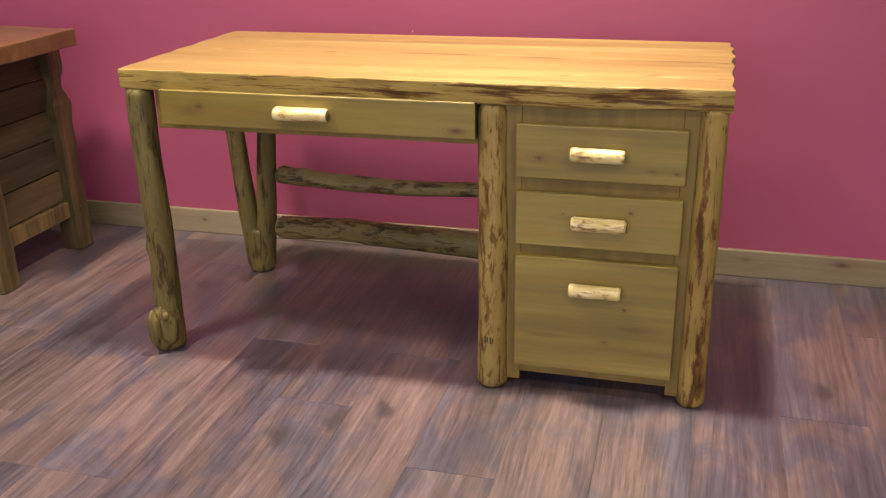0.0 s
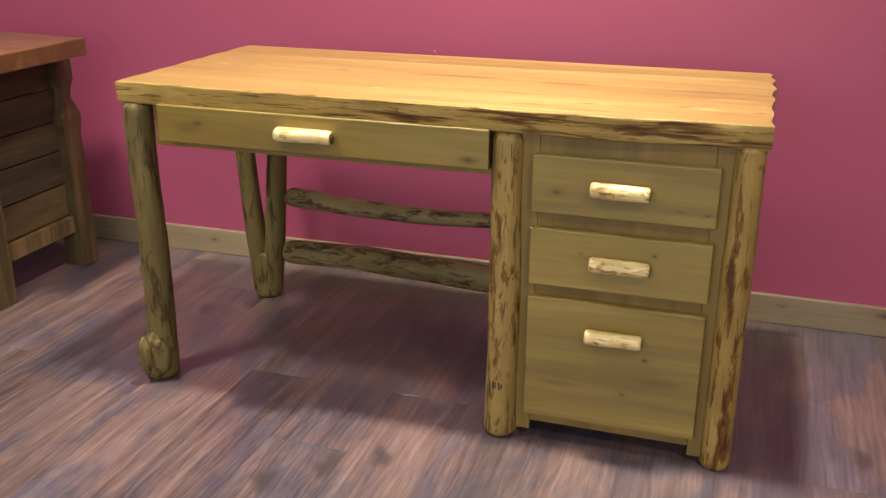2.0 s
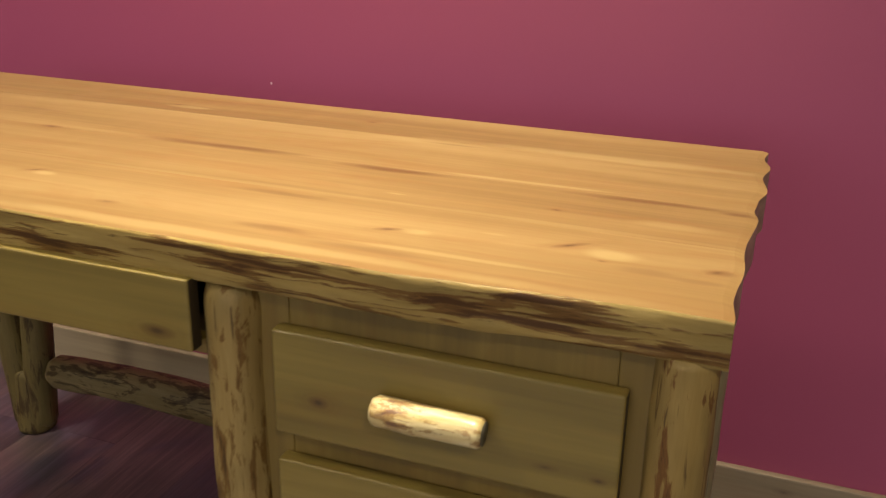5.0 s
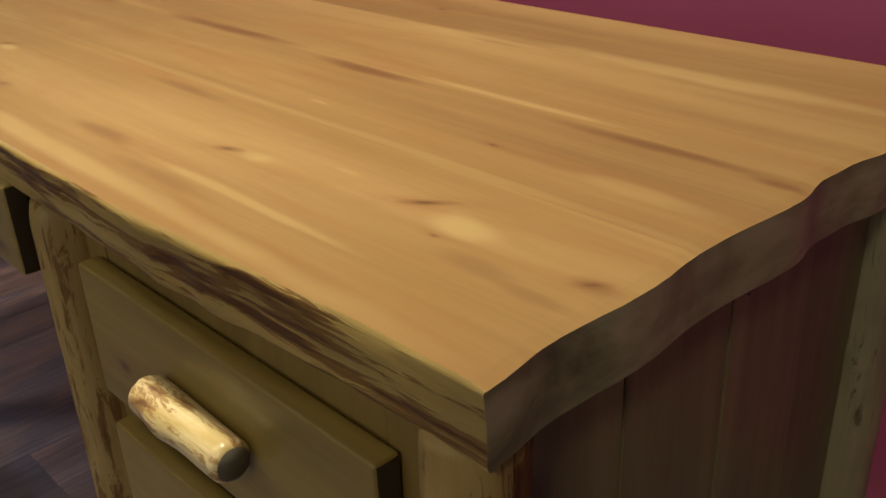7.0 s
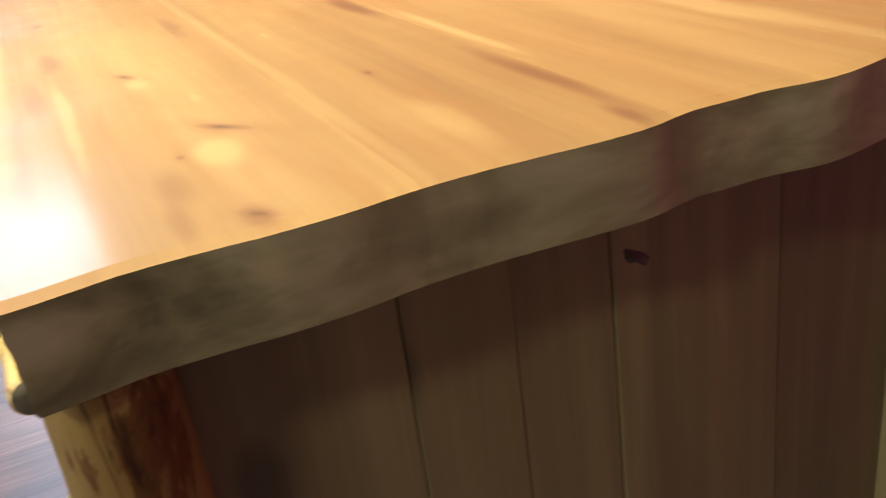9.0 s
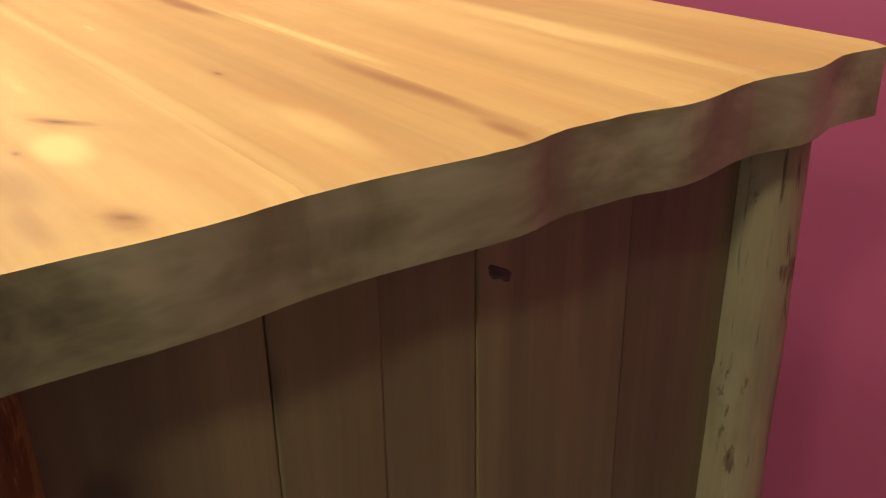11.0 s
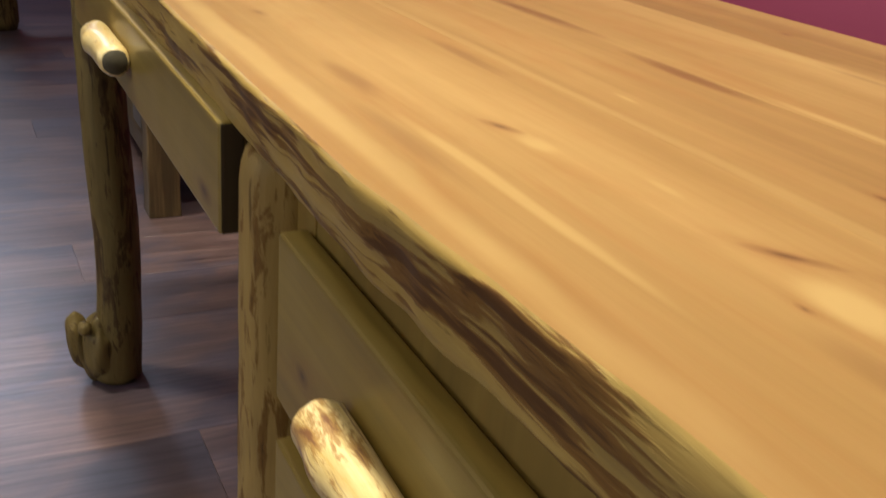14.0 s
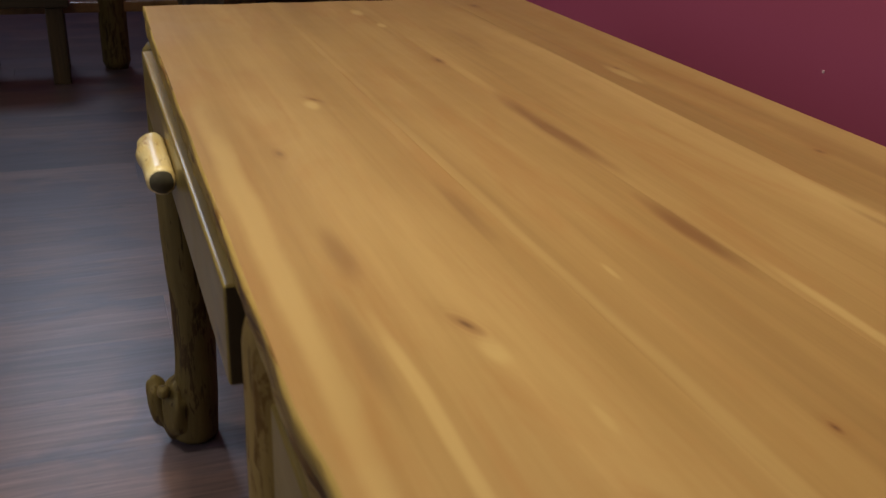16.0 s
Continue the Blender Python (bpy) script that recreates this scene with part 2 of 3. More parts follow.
M_END = end_material()
M_FRONT = wood("olive_pine", (0.115, 0.076, 0.015), (0.225, 0.158, 0.032), (0.33, 0.240, 0.055), "x", 0.8, 0.48, 0.3, 0.1, knots=[(0.235, 0.712, 0.022, 0.012, 0.6), (0.900, 0.679, 0.034, 0.012, 0.75), (1.095, 0.620, 0.018, 0.010, 0.8), (1.312, 0.500, 0.010, 0.007, 0.75), (1.155, 0.488, 0.006, 0.004, 0.6), (1.310, 0.252, 0.009, 0.007, 0.9), (1.265, 0.160, 0.012, 0.006, 0.75), (1.41, 0.60, 0.014, 0.006, 0.6), (1.355, 0.603, 0.02, 0.006, 0.4), (1.37, 0.716, 0.008, 0.004, 0.5)], streaks=[(1.34, 0.20, 0.08, 0.012, 0.5), (0.21, 0.70, 0.05, 0.02, 0.4), (1.2, 0.475, 0.1, 0.012, 0.35), (1.12, 0.165, 0.06, 0.008, 0.4)], bump=0.08, upright=True, waviness=2.2)
M_FRAME = wood("frame_pine", (0.13, 0.080, 0.016), (0.205, 0.132, 0.027), (0.29, 0.195, 0.045), "z", 0.8, 0.55, 0.04, 0.1, bump=0.1, spots=0.4)
M_SIDE = wood("brown_plank", (0.082, 0.067, 0.030), (0.184, 0.150, 0.066), (0.300, 0.246, 0.112), "z", 0.8, 0.42, 0.25, 0.2, bump=0.45, spots=0.6, waviness=1.4)
# Inner and under boards: the shade there is put into a darker wood colour.
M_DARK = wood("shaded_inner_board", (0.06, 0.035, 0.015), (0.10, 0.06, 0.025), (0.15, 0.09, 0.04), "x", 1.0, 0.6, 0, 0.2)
M_LOG = log_skin("peeled_log", (0.36, 0.25, 0.086), (0.245, 0.158, 0.046), (0.140, 0.068, 0.013), (0.055, 0.026, 0.007), 0.515, 0.55, (62.0, 15.0), 0.05)
M_LOG_RED = log_skin("bark_streaked_log", (0.37, 0.250, 0.080), (0.27, 0.170, 0.045), (0.135, 0.052, 0.012), (0.050, 0.020, 0.007), 0.56, 0.55, (48.0, 11.0), 0.05, patches=[(-0.004, 0.55, 0.014, 0.06, 0.14), (-0.006, 0.47, 0.018, 0.05, 0.16), (-0.005, 0.385, 0.017, 0.06, 0.15), (0.014, 0.29, 0.010, 0.07, 0.13), (0.011, 0.155, 0.010, 0.08, 0.14), (0.012, 0.06, 0.011, 0.05, 0.14), (-0.020, 0.33, 0.006, 0.05, 0.17), (-0.018, 0.20, 0.005, 0.05, 0.14), (-0.012, 0.62, 0.006, 0.04, 0.15)], front=-0.012)
M_LOG_OLD = log_skin("weathered_log", (0.180, 0.134, 0.047), (0.108, 0.077, 0.025), (0.060, 0.034, 0.012), (0.026, 0.015, 0.007), 0.53, 0.55, (50.0, 11.0), 0.05)
M_LOG_DARK = log_skin("dark_mottled_log", (0.28, 0.205, 0.085), (0.16, 0.112, 0.040), (0.075, 0.044, 0.016), (0.032, 0.019, 0.008), 0.51, 0.55, (40.0, 12.0), 0.05)
M_LOG_PALE = log_skin("pale_log", (0.42, 0.37, 0.21), (0.30, 0.25, 0.12), (0.15, 0.105, 0.055), (0.05, 0.035, 0.02), 0.63, 0.5, (34.0, 12.0), 0.1, patches=[(0.02, 0.535, 0.012, 0.022, 0.16), (0.030, 0.633, 0.006, 0.012, 0.12), (0.02, 0.47, 0.006, 0.02, 0.12)])
M_HANDLE = log_skin("handle_wood", (0.82, 0.70, 0.40), (0.55, 0.38, 0.11), (0.34, 0.19, 0.055), (0.17, 0.075, 0.04), 0.54, 0.3, (75.0, 26.0), 0.6, (45.0, 12.0), 0.3, patches=[(0.0, 0.028, 0.012, 0.010, 0.10)])
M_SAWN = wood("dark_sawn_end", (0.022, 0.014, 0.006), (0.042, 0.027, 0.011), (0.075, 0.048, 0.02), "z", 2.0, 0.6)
M_CUT = wood("grey_cut_end", (0.05, 0.045, 0.03), (0.09, 0.08, 0.055), (0.14, 0.125, 0.085), "z", 2.0, 0.5)
M_BARN = wood("barn_wood", (0.018, 0.012, 0.006), (0.052, 0.035, 0.016), (0.130, 0.082, 0.034), "y", 1.8, 0.75, 0.0, 0.14, bump=0.35, spots=0.7)
M_BARN_POST = wood("barn_wood_post", (0.022, 0.014, 0.006), (0.075, 0.048, 0.018), (0.19, 0.125, 0.05), "z", 2.4, 0.55, 0.1, 0.3, bump=0.4, spots=0.5)
M_BARN_TOP = wood("barn_wood_top", (0.100, 0.050, 0.018), (0.195, 0.100, 0.035), (0.31, 0.175, 0.065), "x", 0.9, 0.35, 0.4, 0.2, bump=0.15, spots=0.4)
M_BASE = wood("baseboard_wood", (0.12, 0.085, 0.055), (0.20, 0.15, 0.095), (0.29, 0.225, 0.145), "x", 1.0, 0.5, 0.1, 0.2, knots=[(1.92, 0.066, 0.045, 0.017, 0.8), (-0.32, 0.052, 0.022, 0.010, 0.6), (1.63, 0.06, 0.03, 0.012, 0.35)], bump=0.2, upright=True)


def floor_material():
    g = Graph("dark_laminate", 0.5, 0.9, 0.34)
    g.bsdf.inputs["Coat IOR"].default_value = 1.58
    p = g.coords((1.0, 1.0, 1.0), 53.0)
    sway = g.node("ShaderNodeTexNoise", {"Vector": g.vec("MULTIPLY", p, (5.0, 1.6, 1.0)), "Scale": 1.0, "Detail": 2.0}).outputs["Color"]
    bent = g.vec("ADD", p, g.vec("MULTIPLY", sway, (0.07, 0.0, 0.0)))  # cathedral grain: lines that swing across the plank
    broad = g.noise(g.vec("MULTIPLY", bent, (13.0, 0.9, 1.0)), 1.0, 4, 0.55, 0.2)
    lines = g.noise(g.vec("MULTIPLY", bent, (105.0, 2.6, 1.0)), 1.0, 4, 0.62, 0.1)
    fine = g.noise(g.coords((230.0, 14.0, 1.0), 19.0), 1.0, 3, 0.6, 0.2)
    cloud = g.noise(g.coords((5.0, 2.6, 1.0), 71.0), 1.0, 6, 0.62, 0.6)
    f = g.math("ADD", g.math("ADD", g.math("MULTIPLY", broad, 0.32), g.math("MULTIPLY", lines, 0.40)), g.math("MULTIPLY", fine, 0.28))
    f = g.math("ADD", f, g.math("MULTIPLY", g.math("SUBTRACT", g.rand, 0.5), 0.10))
    col = g.ramp(f, [(0.36, (0.044, 0.027, 0.028)), (0.5, (0.118, 0.074, 0.074)), (0.64, (0.222, 0.144, 0.137))])
    col = g.mix(g.step(cloud, 0.42, 0.60, 0.0, 0.9), col, (0.50, 0.66, 1.0), "MULTIPLY")
    warp = g.node("ShaderNodeTexNoise", {"Vector": g.coords((9, 7, 1), 47.0), "Scale": 1.0, "Detail": 4.0}).outputs["Color"]
    v = g.node("ShaderNodeTexVoronoi", {"Vector": g.vec("ADD", g.coords((5.0, 3.0, 1.0), 29.0), g.vec("MULTIPLY", warp, (0.6, 0.6, 0.0))), "Scale": 1.0})
    col = g.mix(g.step(v.outputs["Distance"], 0.04, 0.20, 0.8, 0.0), col, (0.030, 0.023, 0.028))
    rough = g.step(fine, 0.3, 0.7, 0.42, 0.56)
    return g.finish(col, fine, 0.25, 0.0012, rough)


def paint_material(name, colour, vary=0.06):
    g = Graph(name, 0.55)
    big = g.noise(g.coords((0.9, 0.9, 0.9), 3.0), 1.0, 3)
    roller = g.noise(g.coords((260, 260, 260), 3.0), 1.0, 2)
    col = g.ramp(big, [(0.3, tuple(c * (1 - vary) for c in colour)), (0.7, tuple(c * (1 + vary) for c in colour))])
    return g.finish(col, roller, 0.18, 0.0006)


def plain(name, colour, rough=0.5, metal=0.0, vary=0.1):
    g = Graph(name, rough, metal=metal)
    n = g.noise(g.coords((40, 40, 40), 3.0), 1.0, 3)
    return g.finish(g.ramp(n, [(0.3, tuple(c * (1 - vary) for c in colour)), (0.7, tuple(c * (1 + vary) for c in colour))]), n, 0.1, 0.001)


M_FLOOR = floor_material()
M_WALL = paint_material("maroon_paint", (0.305, 0.055, 0.118))
# Cream is picked for the unseen east and south walls to bounce neutral light.
M_CREAM = paint_material("cream_paint", (0.55, 0.50, 0.42), 0.04)
M_CEIL = paint_material("ceiling_paint", (0.55, 0.54, 0.52), 0.03)
M_GAP = plain("dark_gap", (0.035, 0.026, 0.024), 0.9)
M_PAPER = plain("white_paper", (0.85, 0.85, 0.88), 0.6, vary=0.01)
M_INK = plain("printed_ink", (0.2, 0.2, 0.22), 0.6)
M_RESIN = plain("resin_knot", (0.055, 0.042, 0.030), 0.22)
M_METAL = plain("aged_iron", (0.16, 0.15, 0.14), 0.45, 0.8)
M_NAIL = plain("white_speck", (0.62, 0.42, 0.46), 0.6)

# ---- building blocks ----


def part(name, bm, material, parent=None, label="", smooth=False, m=None):
    """Links a bmesh as one mesh object."""
    mesh = bpy.data.meshes.new(name)
    bmesh.ops.recalc_face_normals(bm, faces=bm.faces)
    bm.to_mesh(mesh)
    bm.free()
    for mat in (material if isinstance(material, (list, tuple)) else [material]):
        mesh.materials.append(mat)
    if smooth:
        for f in mesh.polygons:
            f.use_smooth = True
    ob = new(name, mesh)
    if m is not None:
        ob.matrix_world = m
    if parent is not None:
        ob.parent = parent
        if parent.type == "MESH":
            bpy.context.view_layer.update()
            ob.matrix_parent_inverse = parent.matrix_world.inverted()
    if label:
        ob["label"] = label
    return ob


def thing(name, label, category, group="", at=(0, 0, 0)):
    ob = new(name)
    ob.empty_display_size = 0.1
    ob.location = at
    bpy.context.view_layer.update()
    return tagged(ob, label, category, group)


def add_box(bm, x0, x1, y0, y1, z0, z1, bevel=0.003, segments=2):
    r = bmesh.ops.create_cube(bm, size=1.0)
    for v in r["verts"]:
        v.co = Vector((x0 + (v.co.x + 0.5) * (x1 - x0), y0 + (v.co.y + 0.5) * (y1 - y0), z0 + (v.co.z + 0.5) * (z1 - z0)))
    if bevel:
        edges = list({e for v in r["verts"] for e in v.link_edges})
        bmesh.ops.bevel(bm, geom=edges, offset=bevel, segments=segments, profile=0.6, affect="EDGES")


def box(x0, x1, y0, y1, z0, z1, bevel=0.003, segments=2):
    bm = bmesh.new()
    add_box(bm, x0, x1, y0, y1, z0, z1, bevel, segments)
    return bm


def worn(bm, amount=0.0015, size=18.0, seed=0.0):
    """Lets hand-worked edges waver a little."""
    for v in bm.verts:
        v.co += noise.noise_vector(v.co * size + Vector((seed, seed, seed))) * amount
    return bm


def add_log(bm, length, r0, r1, seed, bend=0.006, rough=0.07, knobs=(), rings=40, sides=26, ends=0.35, m=None, shoulder=0.0, flat_head=False):
    """A log along z from 0 to length: tapered, bent, fluted, with knobs (height, angle, size, reach), its ends rounded over."""
    rows = []
    for i in range(rings + 1):
        u = i / rings
        z = u * length
        r = r0 + (r1 - r0) * u
        over = (z if flat_head else min(z, length - z)) / (r * ends)
        if over < 1:
            r *= 0.80 + 0.20 * math.sqrt(max(0.0, 1 - (1 - over) ** 2))
        if shoulder:
            r *= 1 - 0.26 * max(0.0, 1 - (length - z) / shoulder) ** 2
        cx = bend * noise.noise((z * 2.3, seed, 1.7))
        cy = bend * noise.noise((z * 2.3, seed, 9.1))
        ring = []
        for k in range(sides):
            a = 2 * math.pi * k / sides
            q = Vector((math.cos(a) * 1.4, math.sin(a) * 1.4, z * 5.0)) + Vector((seed, 0, seed * 2))
            rr = r * (1 + rough * noise.noise(q) + rough * 0.5 * noise.noise(Vector((math.cos(a) * 5, math.sin(a) * 5, z * 14 + seed))))
            for (kz, ka, ks, kr) in knobs:
                da = (a - ka + math.pi) % (2 * math.pi) - math.pi
                d2 = ((z - kz) / ks) ** 2 + (da * r / ks) ** 2
                rr += kr * math.exp(-d2 * 1.6)
            p = Vector((cx + rr * math.cos(a), cy + rr * math.sin(a), z))
            ring.append(bm.verts.new(m @ p if m else p))
        rows.append(ring)
    for a, b in zip(rows, rows[1:]):
        for k in range(sides):
            bm.faces.new((a[k], a[(k + 1) % sides], b[(k + 1) % sides], b[k]))
    caps = [bm.faces.new(list(reversed(rows[0]))), bm.faces.new(rows[-1])]
    return caps


def log(length, r0, r1, seed, **k):
    bm = bmesh.new()
    caps = add_log(bm, length, r0, r1, seed, **k)
    for f in caps:
        f.material_index = 1
    return bm


ALONG_X = pose(0, 0, 0, 0, 90, 0)

# ---- the room ----
WALL_Y = 0.910
LEFT, RIGHT, SOUTH, HIGH = -5.45, 4.2, -4.6, 4.1

part("wall_north", box(LEFT - 0.15, RIGHT + 0.15, WALL_Y, WALL_Y + 0.15, -0.02, HIGH, 0), M_WALL)
part("wall_east", box(RIGHT, RIGHT + 0.15, SOUTH, WALL_Y, -0.02, HIGH, 0), M_CREAM)
bm = bmesh.new()  # unseen south wall, its opening assumed for the front fill
add_box(bm, LEFT, -1.1, SOUTH - 0.15, SOUTH, -0.02, HIGH, 0)
add_box(bm, 2.5, RIGHT, SOUTH - 0.15, SOUTH, -0.02, HIGH, 0)
add_box(bm, -1.1, 2.5, SOUTH - 0.15, SOUTH, -0.02, 0.7, 0)
add_box(bm, -1.1, 2.5, SOUTH - 0.15, SOUTH, 2.7, HIGH, 0)
part("wall_south", bm, M_CREAM)
bm = bmesh.new()  # west wall with a high window opening
add_box(bm, LEFT - 0.15, LEFT, SOUTH, WALL_Y, -0.02, 2.6, 0)
add_box(bm, LEFT - 0.15, LEFT, SOUTH, WALL_Y, 4.05, HIGH, 0)
add_box(bm, LEFT - 0.15, LEFT, SOUTH, -1.1, 2.6, 4.05, 0)
add_box(bm, LEFT - 0.15, LEFT, 0.3, WALL_Y, 2.6, 4.05, 0)
part("wall_west", bm, M_WALL)
part("ceiling", box(LEFT, RIGHT, SOUTH, WALL_Y, HIGH, HIGH + 0.1, 0), M_CEIL)
for n, label in (("wall_north", "maroon painted plaster wall behind the desk"), ("wall_east", "unseen plain wall, cream for neutral bounce light"), ("wall_south", "unseen plain cream wall with an assumed opening for the front fill"), ("wall_west", "plain maroon wall with high window opening"), ("ceiling", "plain pale painted ceiling")):
    tagged(bpy.data.objects[n], label, n.split("_")[0], kind="structure")
tagged(part("baseboard", worn(box(LEFT, RIGHT, 0.893, WALL_Y, 0.0, 0.092, 0.004), 0.0006), M_BASE), "knotty grey-brown wooden baseboard along the wall", "baseboard", kind="structure")
floor = tagged(part("floor", box(LEFT, RIGHT, SOUTH, WALL_Y, -0.06, -0.011, 0), M_GAP), "dark brown wood-look plank floor", "floor", kind="structure")
tagged(part("wall_mark", worn(box(0.512, 0.516, WALL_Y - 0.0015, WALL_Y - 0.0002, 0.764, 0.769, 0.0006), 0.0006), M_NAIL), "tiny white chip in the maroon paint", "paint chip", kind="structure")

# ---- the log desk ----
desk = thing("log_desk", "rustic pine desk with live-edge top and peeled log legs", "desk")
W, D, TOP, UNDER = 1.52, 0.646, 0.796, 0.7445


def glide(x, stops):
    """Smooth way through a few (place, value) stops."""
    for (a, p), (b, q) in zip(stops, stops[1:]):
        if x <= b:
            u = max(0.0, (x - a) / (b - a))
            return p + (q - p) * u * u * (3 - 2 * u)
    return stops[-1][1]


END = [(0.0, 1.520), (0.06, 1.5145), (0.13, 1.5185), (0.208, 1.5145), (0.310, 1.5215), (0.348, 1.5155), (0.39, 1.5175), (0.435, 1.5255), (0.505, 1.5165), (0.555, 1.5235), (0.605, 1.513), (0.65, 1.517)]
FRONT = [(0.0, -0.003), (0.335, -0.010), (0.68, -0.013), (0.89, -0.0145), (1.04, -0.0155), (1.19, -0.0165), (1.26, -0.011), (1.33, -0.006), (1.45, 0.0), (1.53, 0.0)]


def right_end(y):
    """The hand-shaped right end of the top."""
    return glide(y, END) + 0.0012 * noise.noise((y * 30, 3.0, 0))


def left_end(y):
    return 0.004 - 0.006 * abs(math.sin(math.pi * y / 0.13)) + 0.004 * noise.noise((y * 8, 7.0, 0))


def top_board(y0, y1, front=False):
    """One board of the top, with eased edges; the front one keeps the log's uneven outer face."""
    bm = bmesh.new()
    n, cuts = 150, 12
    us = [i / cuts for i in range(cuts + 1)]
    if front:
        us[0] = 0.012
    us[-1] = 0.9999
    if not front:
        us[0] = 0.0001
    top = [(u, 1.0) for u in reversed(us)]
    under = [(u, 0.0) for u in us]
    face = [(0.003, 0.975)] + [(0.0, v) for v in (0.93, 0.84, 0.74, 0.63, 0.52, 0.41, 0.3, 0.2, 0.1)] + [(0.004, 0.03)] if front else [(0.0, 0.999)]
    prof = top + face + under + [(1.0, 0.999)]
    rows = []
    for i in range(n + 1):
        s = i / n
        row = []
        for (u, v) in prof:
            y, z = y0 + u * (y1 - y0), UNDER + v * (TOP - UNDER)
            x = left_end(y) + s * (right_end(y) - left_end(y))
            if front:
                k = max(0.0, 1 - u / 0.25)
                y += k * glide(x, FRONT)
                if u < 0.02 and v < 1.0:
                    rough = 0.0030 * noise.noise((x * 8, v * 1.5, 5.0)) + 0.0022 * noise.noise((x * 26, v * 7, 8.0)) + 0.0010 * noise.noise((x * 70, v * 20, 3.0))
                    y += rough * min(1.0, (1 - v) * 8) + (1 - v) ** 1.3 * glide(x, [(0.0, 0.003), (0.3, 0.008), (1.15, 0.009), (1.3, 0.003), (1.53, 0.002)])
                    if v <= 0.1:
                        z += 0.003 * noise.noise((x * 4, 0, 11.0))
            if v == 1.0:
                z += 0.0005 * noise.noise((x * 3, y * 12, 4.0))
            if i in (0, n) and v > 0.99:
                z -= 0.0018
            row.append(bm.verts.new((x, y, z)))
        rows.append(row)
    m, nf = len(prof), len(face)
    for a, b in zip(rows, rows[1:]):
        for k in range(m):
            q = (k + 1) % m
            f = bm.faces.new((a[k], a[q], b[q], b[k]))
            if front and cuts <= k < cuts + nf + 1:
                f.smooth, f.material_index = True, 2
    for row in (rows[0], rows[-1]):  # end faces, strip by strip
        t, w = row[:cuts + 1], row[cuts + 1 + nf:cuts + 1 + nf + cuts + 1]
        for k in range(cuts):
            f = bm.faces.new((t[k], t[k + 1], w[cuts - k - 1], w[cuts - k]))
            f.material_index, f.smooth = 1, True
        bm.faces.new([t[cuts]] + row[cuts + 1:cuts + 1 + nf] + [w[0]]).material_index = 1
        bm.faces.new((t[0], w[cuts], row[-1])).material_index = 1
    for e in bm.edges:
        if len(e.link_faces) == 2 and e.link_faces[0].material_index != e.link_faces[1].material_index:
            e.smooth = False
    return bm


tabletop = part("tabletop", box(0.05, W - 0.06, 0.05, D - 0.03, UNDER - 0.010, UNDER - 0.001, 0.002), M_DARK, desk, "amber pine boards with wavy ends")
M_EDGE_X = log_skin("live_edge", (0.40, 0.280, 0.085), (0.28, 0.180, 0.046), (0.135, 0.060, 0.012), (0.062, 0.025, 0.007), 0.545, 0.5, (110.0, 6.0), 0.06, (60.0, 4.0), 0.4, "x", ragged=(5, 0.58), patches=[(1.16, 0.776, 0.15, 0.010, 0.12), (1.42, 0.777, 0.11, 0.008, 0.12), (1.0, 0.771, 0.08, 0.008, 0.10), (0.76, 0.770, 0.12, 0.007, 0.08), (0.50, 0.768, 0.13, 0.006, 0.08), (0.26, 0.769, 0.10, 0.006, 0.08), (0.90, 0.786, 0.06, 0.005, 0.08), (0.06, 0.768, 0.07, 0.006, 0.08), (0.62, 0.786, 0.07, 0.005, 0.11), (1.30, 0.790, 0.09, 0.004, 0.12), (1.42, 0.757, 0.11, 0.004, 0.08), (1.24, 0.756, 0.09, 0.004, 0.07), (1.34, 0.766, 0.08, 0.004, 0.07)])
JOINTS = [0.0, 0.191, 0.334, 0.502, D]
for i, (a, b) in enumerate(zip(JOINTS, JOINTS[1:])):
    part("board", top_board(a, b, i == 0), [M_TOP, M_END, M_EDGE_X], tabletop)

# logs that carry it
bm = log(UNDER - 0.001, 0.038, 0.036, 3.1, bend=0.010, knobs=[(0.30, 3.4, 0.02, 0.008), (0.42, 3.0, 0.025, 0.004), (0.045, 4.4, 0.075, 0.018)], rings=90, sides=40)
leg = part("front_leg", bm, [M_LOG_OLD, M_CUT], desk, "weathered peeled log with a burl at its foot", True, pose(0.042, 0.027, 0.0))


def burl_lobe(size, seed, m, label):
    """A swollen, grooved lump of wood."""
    bm = bmesh.new()
    bmesh.ops.create_icosphere(bm, subdivisions=4, radius=1.0)
    for v in bm.verts:
        p = v.co.copy()
        lump = 0.16 * noise.noise(p * 1.6 + Vector((seed, 0, 0)))
        groove = -0.16 * max(0.0, noise.noise(Vector((p.x * 4.0 + seed, p.y * 4.0, p.z * 0.6))))
        v.co = Vector((p.x * size[0], p.y * size[1], p.z * size[2])) * (1 + lump + groove)
    part("burl", bm, M_LOG_OLD, leg, label, True, m)


burl_lobe((0.040, 0.038, 0.072), 8.4, pose(0.040, 0.000, 0.062), "grooved burl round the log's foot")
burl_lobe((0.020, 0.022, 0.058), 3.3, pose(0.030, -0.036, 0.076, 8, -4, 25), "cut swollen branch stub")
burl_lobe((0.013, 0.012, 0.014), 2.9, pose(0.062, -0.030, 0.118), "round knot")
leg = part("front_leg", log(UNDER + 0.003, 0.039, 0.035, 5.7, bend=0.004, rings=70, sides=32, ends=0.3, shoulder=0.035), [M_LOG, M_LOG], desk, "golden peeled log with narrow bark flecks", True, pose(0.980, 0.025, 0.0))
bm = bmesh.new()
